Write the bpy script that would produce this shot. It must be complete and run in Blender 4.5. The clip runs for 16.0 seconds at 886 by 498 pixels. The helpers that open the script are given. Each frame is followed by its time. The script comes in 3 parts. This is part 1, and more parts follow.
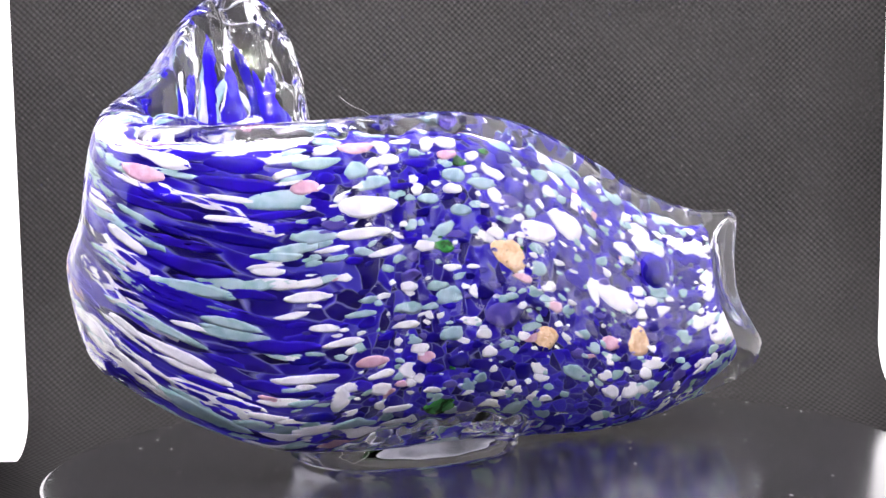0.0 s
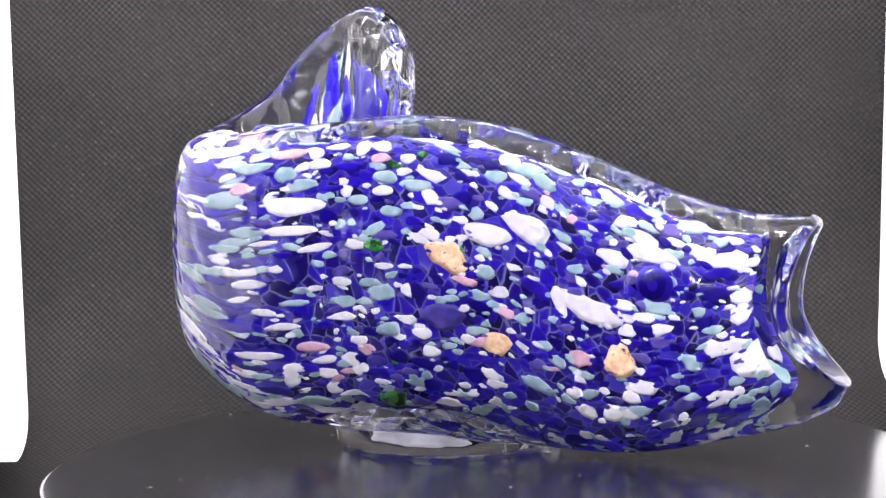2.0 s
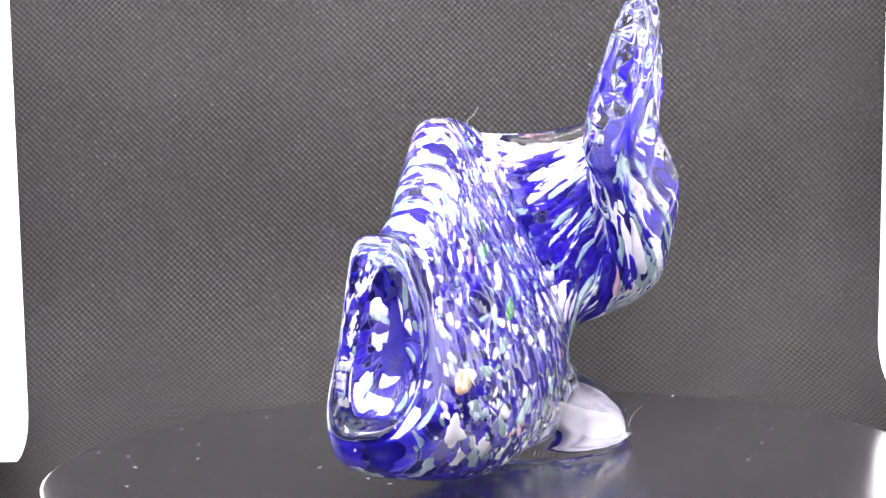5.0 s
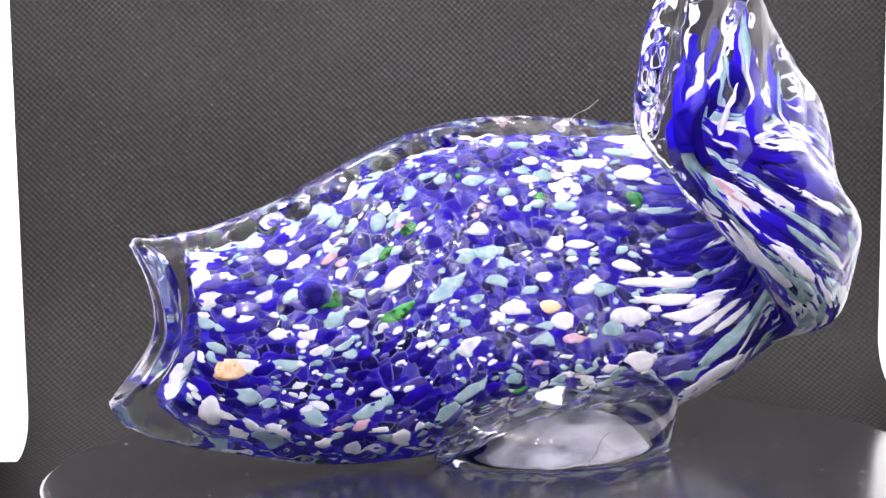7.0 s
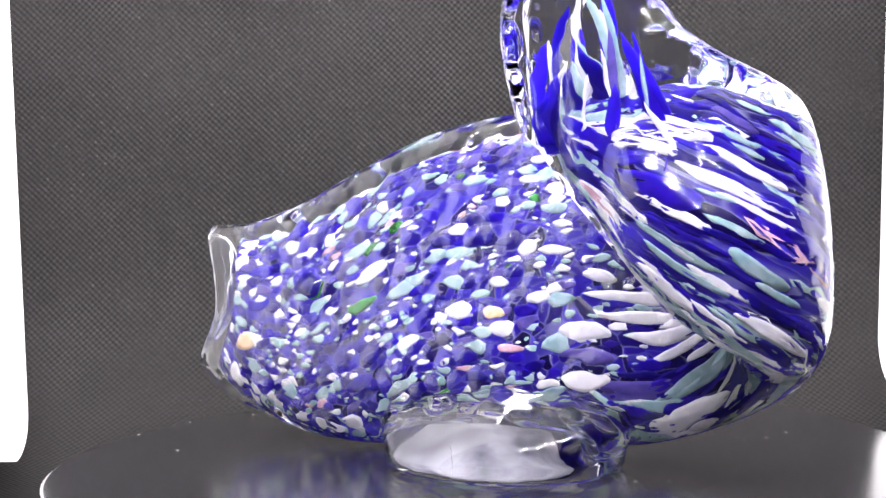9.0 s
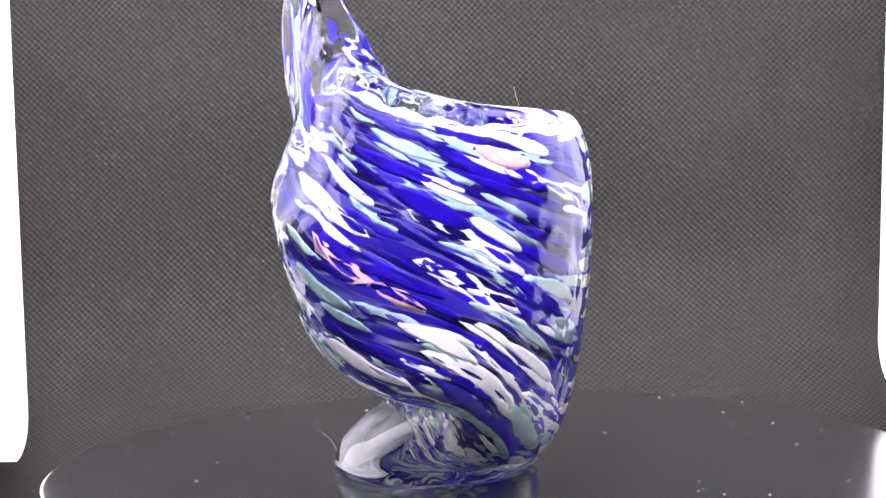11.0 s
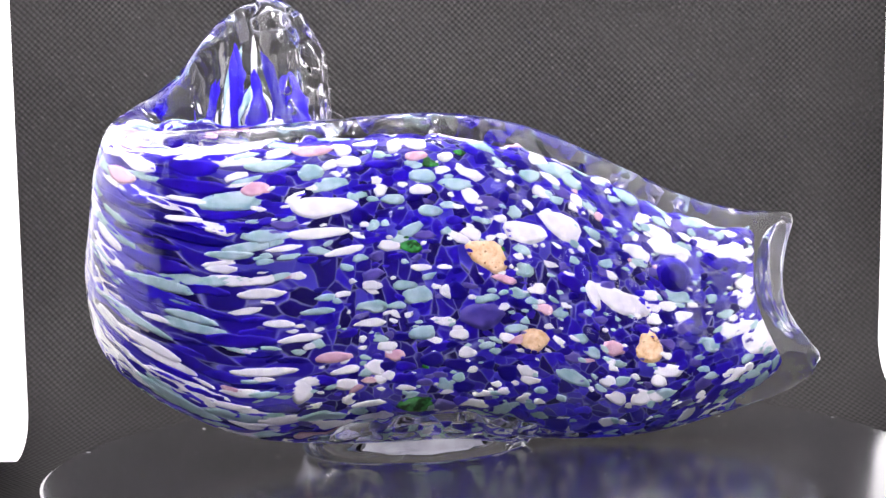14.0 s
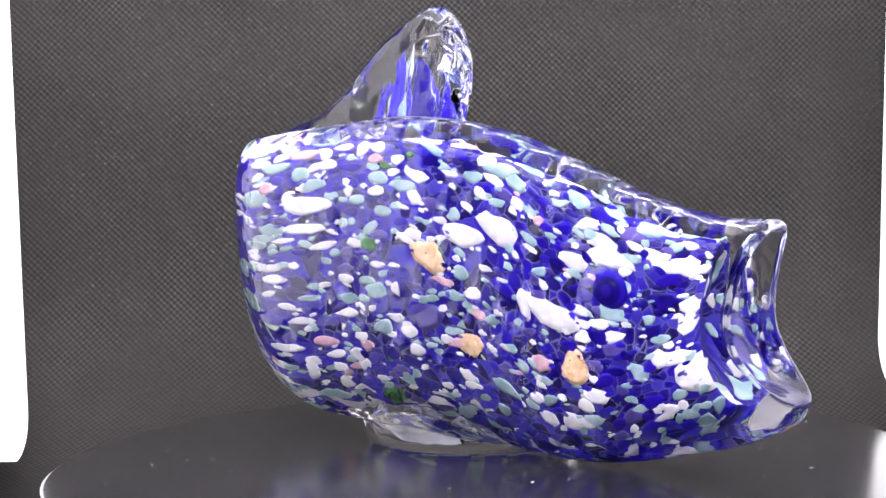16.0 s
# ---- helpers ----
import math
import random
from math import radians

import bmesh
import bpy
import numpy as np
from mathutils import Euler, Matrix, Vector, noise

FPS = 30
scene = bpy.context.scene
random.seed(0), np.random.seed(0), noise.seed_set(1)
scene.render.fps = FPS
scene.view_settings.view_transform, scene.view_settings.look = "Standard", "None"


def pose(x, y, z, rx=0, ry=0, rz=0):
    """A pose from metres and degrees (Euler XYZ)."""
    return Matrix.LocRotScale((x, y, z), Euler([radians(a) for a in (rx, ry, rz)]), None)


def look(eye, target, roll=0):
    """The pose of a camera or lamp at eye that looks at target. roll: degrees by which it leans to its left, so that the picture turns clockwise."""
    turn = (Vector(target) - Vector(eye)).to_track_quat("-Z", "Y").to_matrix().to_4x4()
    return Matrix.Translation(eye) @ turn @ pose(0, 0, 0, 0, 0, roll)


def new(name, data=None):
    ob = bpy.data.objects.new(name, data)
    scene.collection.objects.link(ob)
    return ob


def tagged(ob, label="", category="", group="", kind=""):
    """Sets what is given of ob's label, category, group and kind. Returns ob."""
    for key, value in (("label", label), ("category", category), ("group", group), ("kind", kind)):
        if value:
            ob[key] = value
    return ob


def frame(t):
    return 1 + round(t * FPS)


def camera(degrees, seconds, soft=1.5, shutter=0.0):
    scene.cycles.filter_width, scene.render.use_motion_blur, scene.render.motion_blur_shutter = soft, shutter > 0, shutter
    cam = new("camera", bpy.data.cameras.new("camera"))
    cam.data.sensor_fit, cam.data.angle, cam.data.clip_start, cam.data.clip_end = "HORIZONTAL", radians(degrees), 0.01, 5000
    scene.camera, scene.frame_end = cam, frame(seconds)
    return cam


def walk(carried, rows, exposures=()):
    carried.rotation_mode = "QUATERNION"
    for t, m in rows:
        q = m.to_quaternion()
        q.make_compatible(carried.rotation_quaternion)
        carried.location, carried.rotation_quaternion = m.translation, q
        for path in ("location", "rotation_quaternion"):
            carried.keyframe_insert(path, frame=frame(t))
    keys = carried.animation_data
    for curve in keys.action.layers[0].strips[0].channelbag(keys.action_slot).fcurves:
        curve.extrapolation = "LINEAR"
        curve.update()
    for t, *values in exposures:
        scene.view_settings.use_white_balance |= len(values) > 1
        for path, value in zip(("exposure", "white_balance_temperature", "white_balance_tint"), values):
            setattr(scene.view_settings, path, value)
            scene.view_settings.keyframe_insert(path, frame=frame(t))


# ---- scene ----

# ---- camera: stands still before a small photo tent ----
cam = camera(34.88, 16.0, soft=1.5)
EYE = (0.0, -0.5, 0.0961)
AIM = (EYE[0] + math.sin(radians(-1.258)) * math.cos(radians(2.6)),
       EYE[1] + math.cos(radians(-1.258)) * math.cos(radians(2.6)),
       EYE[2] - math.sin(radians(2.6)))
VIEW = look(EYE, AIM, -1.826)
walk(cam, [(0.0, VIEW), (16.0, VIEW)], exposures=[
    (0.0, -0.1), (1.5, -0.1), (2.5, -0.04), (3.0, 0.08), (3.5, 0.2), (4.0, 0.6), (4.6, 0.68), (5.4, 0.4), (6.3, 0.0), (7.0, -0.14), (8.2, -0.16),
    (9.4, 0.15), (10.5, 0.16), (11.0, 0.3), (11.5, 0.34), (12.0, 0.28), (12.6, 0.06), (13.5, -0.08), (15.0, -0.08), (16.0, 0.0)])
PERIOD = 13.2926          # seconds for one turn of the turntable
START = 30.0              # heading of the fish at 0 s, degrees

# ---- light: LED panels of the photo tent ----
world = bpy.data.worlds.new("world")
scene.world = world
world.use_nodes = True
world.node_tree.nodes["Background"].inputs[0].default_value = (0.9, 0.95, 1.0, 1)
world.node_tree.nodes["Background"].inputs[1].default_value = 0.03


def panel_lamp(name, eye, target, sx, sy, watts, colour=(1.0, 0.955, 0.985)):
    data = bpy.data.lights.new(name, "AREA")
    data.shape, data.size, data.size_y, data.energy, data.color = "RECTANGLE", sx, sy, watts, colour
    ob = new(name, data)
    ob.matrix_world = look(eye, target)
    return ob


panel_lamp("led_panel_back", (0.0, 0.06, 0.43), (0, 0.0, 0.0), 0.34, 0.03, 1.7)


# ---- materials ----
def material(name):
    m = bpy.data.materials.new(name)
    m.use_nodes = True
    return m, m.node_tree.nodes, m.node_tree.links, m.node_tree.nodes["Principled BSDF"]


def noise_node(nodes, links, scale, detail=4.0, coords="Object"):
    tc = nodes.new("ShaderNodeTexCoord")
    n = nodes.new("ShaderNodeTexNoise")
    n.inputs["Scale"].default_value, n.inputs["Detail"].default_value = scale, detail
    links.new(tc.outputs[coords], n.inputs["Vector"])
    return n


def ramp(nodes, links, source, stops):
    r = nodes.new("ShaderNodeValToRGB")
    while len(r.color_ramp.elements) < len(stops):
        r.color_ramp.elements.new(0.5)
    for e, (at, c) in zip(r.color_ramp.elements, stops):
        e.position, e.color = at, (*c, 1)
    links.new(source, r.inputs["Fac"])
    return r


def bump(nodes, links, height, bsdf, strength, distance):
    b = nodes.new("ShaderNodeBump")
    b.inputs["Strength"].default_value, b.inputs["Distance"].default_value = strength, distance
    links.new(height, b.inputs["Height"])
    links.new(b.outputs["Normal"], bsdf.inputs["Normal"])
    return b


def mottled(name, a, b, scale, rough=0.35, metal=0.0, relief=0.0, spec=0.5):
    m, nodes, links, bsdf = material(name)
    n = noise_node(nodes, links, scale)
    r = ramp(nodes, links, n.outputs["Fac"], [(0.35, a), (0.65, b)])
    links.new(r.outputs["Color"], bsdf.inputs["Base Color"])
    bsdf.inputs["Roughness"].default_value, bsdf.inputs["Metallic"].default_value = rough, metal
    bsdf.inputs["Specular IOR Level"].default_value = spec
    if relief:
        bump(nodes, links, noise_node(nodes, links, scale * 3).outputs["Fac"], bsdf, relief, 0.001)
    return m


def speckle(m, colour, scale, reach):
    """Small dark specks over a material's own colour."""
    nodes, links = m.node_tree.nodes, m.node_tree.links
    bsdf = nodes["Principled BSDF"]
    base = bsdf.inputs["Base Color"].links[0].from_socket
    mask = ramp(nodes, links, noise_node(nodes, links, scale, 2).outputs["Fac"], [(reach, (0, 0, 0)), (reach + 0.04, (1, 1, 1))])
    mix = nodes.new("ShaderNodeMix")
    mix.data_type = "RGBA"
    links.new(mask.outputs["Color"], mix.inputs[0])
    links.new(base, mix.inputs[6])
    mix.inputs[7].default_value = (*colour, 1)
    links.new(mix.outputs[2], bsdf.inputs["Base Color"])


def clear_glass(name, tint=(1, 1, 1), relief=0.12, scale=70, grain=190, sparkle=0.85, lumps=0.0):
    m, nodes, links, bsdf = material(name)
    bsdf.inputs["Base Color"].default_value = (*tint, 1)
    bsdf.inputs["Transmission Weight"].default_value = 1.0
    bsdf.inputs["Roughness"].default_value = 0.0
    bsdf.inputs["IOR"].default_value = 1.5
    wide = bump(nodes, links, noise_node(nodes, links, scale, 1.5).outputs["Fac"], bsdf, relief, 0.004)
    fine = bump(nodes, links, noise_node(nodes, links, grain, 1.0).outputs["Fac"], bsdf, sparkle * relief, 0.003)
    links.new(wide.outputs["Normal"], fine.inputs["Normal"])
    if lumps:
        # the skin is lumpy over the fused grains, and smooth on the drawn-out tail
        tc = nodes.new("ShaderNodeTexCoord")
        v = nodes.new("ShaderNodeTexVoronoi")
        v.feature = "SMOOTH_F1"
        v.inputs["Scale"].default_value, v.inputs["Smoothness"].default_value = 125, 0.3
        links.new(tc.outputs["Object"], v.inputs["Vector"])
        sep = nodes.new("ShaderNodeSeparateXYZ")
        links.new(tc.outputs["Object"], sep.inputs[0])
        mask = nodes.new("ShaderNodeMapRange")
        for i, value in ((1, -0.10), (2, -0.045), (3, 0.3), (4, 1.0)):
            mask.inputs[i].default_value = value
        links.new(sep.outputs[0], mask.inputs[0])
        patchy = ramp(nodes, links, noise_node(nodes, links, 45, 2).outputs["Fac"], [(0.35, (0.15, 0.15, 0.15)), (0.7, (1, 1, 1))])
        power = nodes.new("ShaderNodeMath")
        power.operation = "MULTIPLY"
        lips = nodes.new("ShaderNodeMapRange")
        for i, value in ((1, 0.075), (2, 0.10), (3, 1.0), (4, 0.08)):
            lips.inputs[i].default_value = value
        links.new(sep.outputs[0], lips.inputs[0])
        both = nodes.new("ShaderNodeMath")
        both.operation = "MULTIPLY"
        links.new(mask.outputs[0], both.inputs[0])
        links.new(lips.outputs[0], both.inputs[1])
        flank = nodes.new("ShaderNodeMapRange")
        for i, value in ((1, -0.01), (2, 0.012), (3, 0.5), (4, 1.0)):
            flank.inputs[i].default_value = value
        links.new(sep.outputs[1], flank.inputs[0])
        sided = nodes.new("ShaderNodeMath")
        sided.operation = "MULTIPLY"
        links.new(both.outputs[0], sided.inputs[0])
        links.new(flank.outputs[0], sided.inputs[1])
        links.new(sided.outputs[0], power.inputs[0])
        links.new(patchy.outputs["Color"], power.inputs[1])
        skin_bump = bump(nodes, links, v.outputs["Distance"], bsdf, lumps, 0.009)
        skin_bump.invert = True
        scaled = nodes.new("ShaderNodeMath")
        scaled.operation = "MULTIPLY"
        scaled.inputs[1].default_value = lumps
        links.new(power.outputs[0], scaled.inputs[0])
        links.new(scaled.outputs[0], skin_bump.inputs["Strength"])
        links.new(fine.outputs["Normal"], skin_bump.inputs["Normal"])
    return m


def fabric():
    """Black spunbond cloth with a fine lattice of pressed dimples."""
    m, nodes, links, bsdf = material("black_dimpled_fabric")
    tc = nodes.new("ShaderNodeTexCoord")
    sep = nodes.new("ShaderNodeSeparateXYZ")
    links.new(tc.outputs["UV"], sep.inputs[0])

    def calc(op, a, b=None):
        n = nodes.new("ShaderNodeMath")
        n.operation = op
        for i, v in enumerate((a, b)):
            if v is None:
                continue
            if isinstance(v, (int, float)):
                n.inputs[i].default_value = v
            else:
                links.new(v, n.inputs[i])
        return n.outputs[0]
    k = 2 * math.pi / 0.0033
    p = calc("SINE", calc("MULTIPLY", calc("ADD", sep.outputs[0], sep.outputs[1]), k))
    q = calc("SINE", calc("MULTIPLY", calc("SUBTRACT", sep.outputs[0], sep.outputs[1]), k))
    weave = calc("MULTIPLY_ADD", calc("ADD", p, q), 0.25)
    weave.node.inputs[2].default_value = 0.5
    soft = noise_node(nodes, links, 900, 3)
    blotch = noise_node(nodes, links, 14, 3)
    depth = calc("MULTIPLY", calc("MINIMUM", calc("MAXIMUM", calc("SUBTRACT", noise_node(nodes, links, 22, 2).outputs["Fac"], 0.28), 0.12), 0.4), 2.1)
    soften = calc("MULTIPLY_ADD", calc("SUBTRACT", weave, 0.5), depth)
    soften.node.inputs[2].default_value = 0.5
    mixed = calc("ADD", calc("MULTIPLY", soften, 0.75), calc("MULTIPLY", soft.outputs["Fac"], 0.35))
    mixed = calc("ADD", mixed, calc("MULTIPLY", calc("SUBTRACT", blotch.outputs["Fac"], 0.5), 0.25))
    r = ramp(nodes, links, mixed, [(0.25, (0.0055, 0.0051, 0.0051)), (0.85, (0.0415, 0.0388, 0.0388))])
    links.new(r.outputs["Color"], bsdf.inputs["Base Color"])
    bsdf.inputs["Roughness"].default_value = 0.75
    bsdf.inputs["Specular IOR Level"].default_value = 0.25
    bump(nodes, links, weave, bsdf, 0.7, 0.0006)
    return m


FABRIC = fabric()
TENT_WHITE = mottled("white_tent_cloth", (0.82, 0.82, 0.83), (0.88, 0.88, 0.88), 60, 0.8)


def glowing_cloth(strength):
    """White tent cloth with its own glow, standing in for reflected LED light."""
    m, nodes, links, bsdf = material("white_cloth_added_glow")
    bsdf.inputs["Base Color"].default_value = (0.85, 0.85, 0.86, 1)
    bsdf.inputs["Roughness"].default_value = 0.8
    bsdf.inputs["Emission Color"].default_value = (1.0, 0.955, 0.985, 1)
    bsdf.inputs["Emission Strength"].default_value = strength
    return m


GLOW_CLOTH = glowing_cloth(1.25)
SHELL_GREY = mottled("grey_shell_paint", (0.10, 0.10, 0.11), (0.14, 0.14, 0.14), 3, 0.9)
TABLE_BLACK = mottled("black_gloss_plastic", (0.02, 0.0195, 0.023), (0.028, 0.027, 0.032), 40, 0.2)
gloss = TABLE_BLACK.node_tree.nodes["Principled BSDF"].inputs
gloss["Coat Weight"].default_value, gloss["Coat Roughness"].default_value = 1.0, 0.17
DUST = mottled("pale_dust", (0.25, 0.25, 0.26), (0.45, 0.44, 0.45), 500, 0.9)
GLASS = clear_glass("clear_casing_glass", relief=0.26, scale=70, sparkle=0.4, lumps=1.0)
FOOT_GLASS = clear_glass("clear_foot_glass", relief=0.16, scale=55, grain=120, sparkle=0.4)


def cobalt_cells():
    """Fused cobalt glass grains, each its own shade; edge refraction painted as pale lines."""
    m, nodes, links, bsdf = material("cobalt_glass")
    tc = nodes.new("ShaderNodeTexCoord")
    wob = nodes.new("ShaderNodeTexNoise")
    wob.inputs["Scale"].default_value = 120
    links.new(tc.outputs["UV"], wob.inputs["Vector"])
    warp = nodes.new("ShaderNodeVectorMath")
    warp.operation = "MULTIPLY_ADD"
    links.new(wob.outputs["Color"], warp.inputs[0])
    warp.inputs[1].default_value = (0.004, 0.004, 0.0)
    links.new(tc.outputs["UV"], warp.inputs[2])
    out = []
    for feature in ("F1", "DISTANCE_TO_EDGE"):
        v = nodes.new("ShaderNodeTexVoronoi")
        v.feature = feature
        v.inputs["Scale"].default_value = 210
        links.new(warp.outputs[0], v.inputs["Vector"])
        out.append(v)
    tone = nodes.new("ShaderNodeSeparateColor")
    links.new(out[0].outputs["Color"], tone.inputs[0])
    r = ramp(nodes, links, tone.outputs[0], [(0.0, (0.003, 0.0015, 0.025)), (0.35, (0.009, 0.002, 0.12)), (0.62, (0.022, 0.005, 0.32)), (0.88, (0.034, 0.009, 0.52)), (1.0, (0.13, 0.12, 0.5))])
    edge_refraction = ramp(nodes, links, out[1].outputs["Distance"], [(0.0, (0.6, 0.6, 0.6)), (0.06, (0, 0, 0))])
    mix = nodes.new("ShaderNodeMix")
    mix.data_type = "RGBA"
    links.new(edge_refraction.outputs["Color"], mix.inputs[0])
    links.new(r.outputs["Color"], mix.inputs[6])
    mix.inputs[7].default_value = (0.36, 0.35, 0.75, 1)
    links.new(mix.outputs[2], bsdf.inputs["Base Color"])
    bsdf.inputs["Roughness"].default_value = 0.2
    bump(nodes, links, out[1].outputs["Distance"], bsdf, 0.4, 0.0015)
    # pale grains let more light through than dark ones
    glow = nodes.new("ShaderNodeBsdfTranslucent")
    glow.inputs["Color"].default_value = (0.16, 0.10, 0.95, 1)
    share = nodes.new("ShaderNodeMapRange")
    for i, value in ((1, 0.1), (2, 0.9), (3, 0.12), (4, 0.68)):
        share.inputs[i].default_value = value
    links.new(tone.outputs[0], share.inputs[0])
    both = nodes.new("ShaderNodeMixShader")
    links.new(share.outputs[0], both.inputs[0])
    links.new(bsdf.outputs[0], both.inputs[1])
    links.new(glow.outputs[0], both.inputs[2])
    links.new(both.outputs[0], nodes["Material Output"].inputs["Surface"])
    return m


def let_light_through(m, amount, tint):
    """Coloured glass passes part of the light that falls on its back."""
    nodes, links = m.node_tree.nodes, m.node_tree.links
    glow = nodes.new("ShaderNodeBsdfTranslucent")
    glow.inputs["Color"].default_value = (*tint, 1)
    mix = nodes.new("ShaderNodeMixShader")
    mix.inputs[0].default_value = amount
    links.new(nodes["Principled BSDF"].outputs[0], mix.inputs[1])
    links.new(glow.outputs[0], mix.inputs[2])
    links.new(mix.outputs[0], nodes["Material Output"].inputs["Surface"])


COBALT = cobalt_cells()
# The ground base's grey, also used to paint the fin tip's highlight.
GROUND_AND_GLINT = mottled("ground_glass_and_glint", (0.10, 0.10, 0.13), (0.36, 0.36, 0.42), 90, 0.7, relief=0.2)
CHIP = {
    "white": mottled("white_frit", (0.74, 0.72, 0.82), (0.9, 0.88, 0.94), 300, 0.3, spec=0.15),
    "aqua": mottled("pale_aqua_frit", (0.24, 0.40, 0.45), (0.46, 0.58, 0.64), 300, 0.3, spec=0.15),
    "blue": mottled("bright_cobalt_frit", (0.018, 0.004, 0.25), (0.042, 0.010, 0.56), 200, 0.25, spec=0.15),
    "navy": mottled("dark_navy_frit", (0.007, 0.002, 0.07), (0.014, 0.003, 0.2), 200, 0.25, spec=0.15),
    "violet": mottled("violet_frit", (0.06, 0.045, 0.26), (0.13, 0.09, 0.4), 300, 0.3, spec=0.15),
    "pink": mottled("pink_frit", (0.50, 0.27, 0.38), (0.66, 0.42, 0.54), 300, 0.3, spec=0.15),
    "orange": mottled("orange_frit", (0.66, 0.40, 0.22), (0.86, 0.64, 0.45), 420, 0.35, spec=0.15),
    "green": mottled("green_frit", (0.02, 0.12, 0.03), (0.06, 0.28, 0.08), 300, 0.25, spec=0.15),
}

speckle(CHIP["orange"], (0.22, 0.09, 0.03), 700, 0.66)
speckle(CHIP["green"], (0.012, 0.05, 0.015), 420, 0.52)
for shade, amount, tint in (("blue", 0.62, (0.16, 0.1, 0.95)), ("navy", 0.5, (0.12, 0.08, 0.9)), ("violet", 0.3, (0.4, 0.35, 0.9)), ("aqua", 0.25, (0.7, 0.9, 0.9))):
    let_light_through(CHIP[shade], amount, tint)


# ---- mesh helpers ----
def mesh_object(name, bm, mat, smooth=True):
    me = bpy.data.meshes.new(name)
    bmesh.ops.recalc_face_normals(bm, faces=bm.faces)
    bm.to_mesh(me)
    bm.free()
    me.materials.append(mat)
    if smooth:
        me.polygons.foreach_set("use_smooth", [True] * len(me.polygons))
    return new(name, me)


def part(name, bm, mat, parent, label="", smooth=True):
    ob = mesh_object(name, bm, mat, smooth)
    ob.parent = parent
    if label:
        ob["label"] = label
    return ob


def raw_part(name, verts, faces, mat, parent, label="", flags=None):
    me = bpy.data.meshes.new(name)
    me.from_pydata(verts, [], faces)
    me.materials.append(mat)
    me.polygons.foreach_set("use_smooth", flags or [True] * len(me.polygons))
    ob = new(name, me)
    ob.parent = parent
    if label:
        ob["label"] = label
    return ob


def skin(bm, rings, close_start=True, close_end=True):
    """Quads between closed rings of points; the ends are fanned to their middle."""
    rows = [[bm.verts.new(p) for p in ring] for ring in rings]
    n = len(rows[0])
    for a, b in zip(rows, rows[1:]):
        for i in range(n):
            bm.faces.new((a[i], a[(i + 1) % n], b[(i + 1) % n], b[i]))
    for flag, row in ((close_start, rows[0]), (close_end, rows[-1])):
        if flag:
            mid = bm.verts.new(sum((v.co for v in row), Vector()) / n)
            for i in range(n):
                bm.faces.new((row[i], row[(i + 1) % n], mid))


def sheet(name, rows, mat, thick):
    """A sheet with thickness from a grid of points; UV in metres along the sheet."""
    bm = bmesh.new()
    uv = bm.loops.layers.uv.new()
    grid = [[bm.verts.new(p) for p in r] for r in rows]
    run = [0.0]
    for a, b in zip(rows, rows[1:]):
        run.append(run[-1] + (Vector(b[0]) - Vector(a[0])).length)
    for i in range(len(grid) - 1):
        for j in range(len(grid[0]) - 1):
            f = bm.faces.new((grid[i][j], grid[i][j + 1], grid[i + 1][j + 1], grid[i + 1][j]))
            for loop, (a, b) in zip(f.loops, ((i, j), (i, j + 1), (i + 1, j + 1), (i + 1, j))):
                loop[uv].uv = (grid[a][b].co.x, run[a])
    ob = mesh_object(name, bm, mat)
    mod = ob.modifiers.new("thickness", "SOLIDIFY")
    mod.thickness = thick
    return ob


# ---- the tent: black cloth sweep, white sides and roof, and an unseen grey shell around ----
FLOOR_Z = -0.032
FRONT = -0.09            # front edge of the white side cloths


def backdrop_cloth():
    rows = []
    profile = [(-0.42 + 0.06 * i, FLOOR_Z) for i in range(9)]
    profile += [(0.10 + 0.11 * math.sin(radians(a)), FLOOR_Z + 0.11 * (1 - math.cos(radians(a)))) for a in range(0, 91, 6)]
    profile += [(0.21, FLOOR_Z + 0.11 + 0.03 * i) for i in range(1, 15)]
    for y, z in profile:
        row = []
        for i in range(41):
            x = -0.36 + 0.018 * i
            rise = max(0.0, z - FLOOR_Z)
            row.append((x, y + 0.003 * math.sin(9 * x + 4 * z) * min(1, rise / 0.1), z))
        rows.append(row)
    ob = sheet("backdrop", rows, FABRIC, -0.0012)
    tagged(ob, "black dimpled spunbond cloth hung as a seamless sweep", "backdrop", kind="structure")


def tent_side(x, name, rear, low, lean=0.0):
    """White cloth side with a rounded lower corner at its rear edge."""
    bm = bmesh.new()
    r = 0.018
    outline = [(FRONT, low + 0.03), (rear - 0.05, low + 0.012), (rear - 0.03, low + 0.004), (rear - r, low)]
    outline += [(rear - r + r * math.sin(radians(a)), low + r - r * math.cos(radians(a))) for a in range(10, 91, 10)]
    outline += [(rear - lean * (0.46 - low), 0.46), (FRONT, 0.46)]
    for dx in (-0.004, 0.004):
        bm.faces.new([bm.verts.new((x + dx, y, z)) for y, z in outline])
    bm.verts.ensure_lookup_table()
    n = len(outline)
    for i in range(n):
        j = (i + 1) % n
        bm.faces.new((bm.verts[i], bm.verts[j], bm.verts[n + j], bm.verts[n + i]))
    ob = mesh_object(name, bm, GLOW_CLOTH, smooth=False)
    tagged(ob, "bright white cloth side panel of the photo tent, with added glow", "tent wall", kind="structure")


def slab(name, lo, hi, mat, label, category):
    bm = bmesh.new()
    bmesh.ops.create_cube(bm, size=1)
    for v in bm.verts:
        v.co = [lo[k] if v.co[k] < 0 else hi[k] for k in range(3)]
    ob = mesh_object(name, bm, mat, smooth=False)
    tagged(ob, label, category, kind="structure")


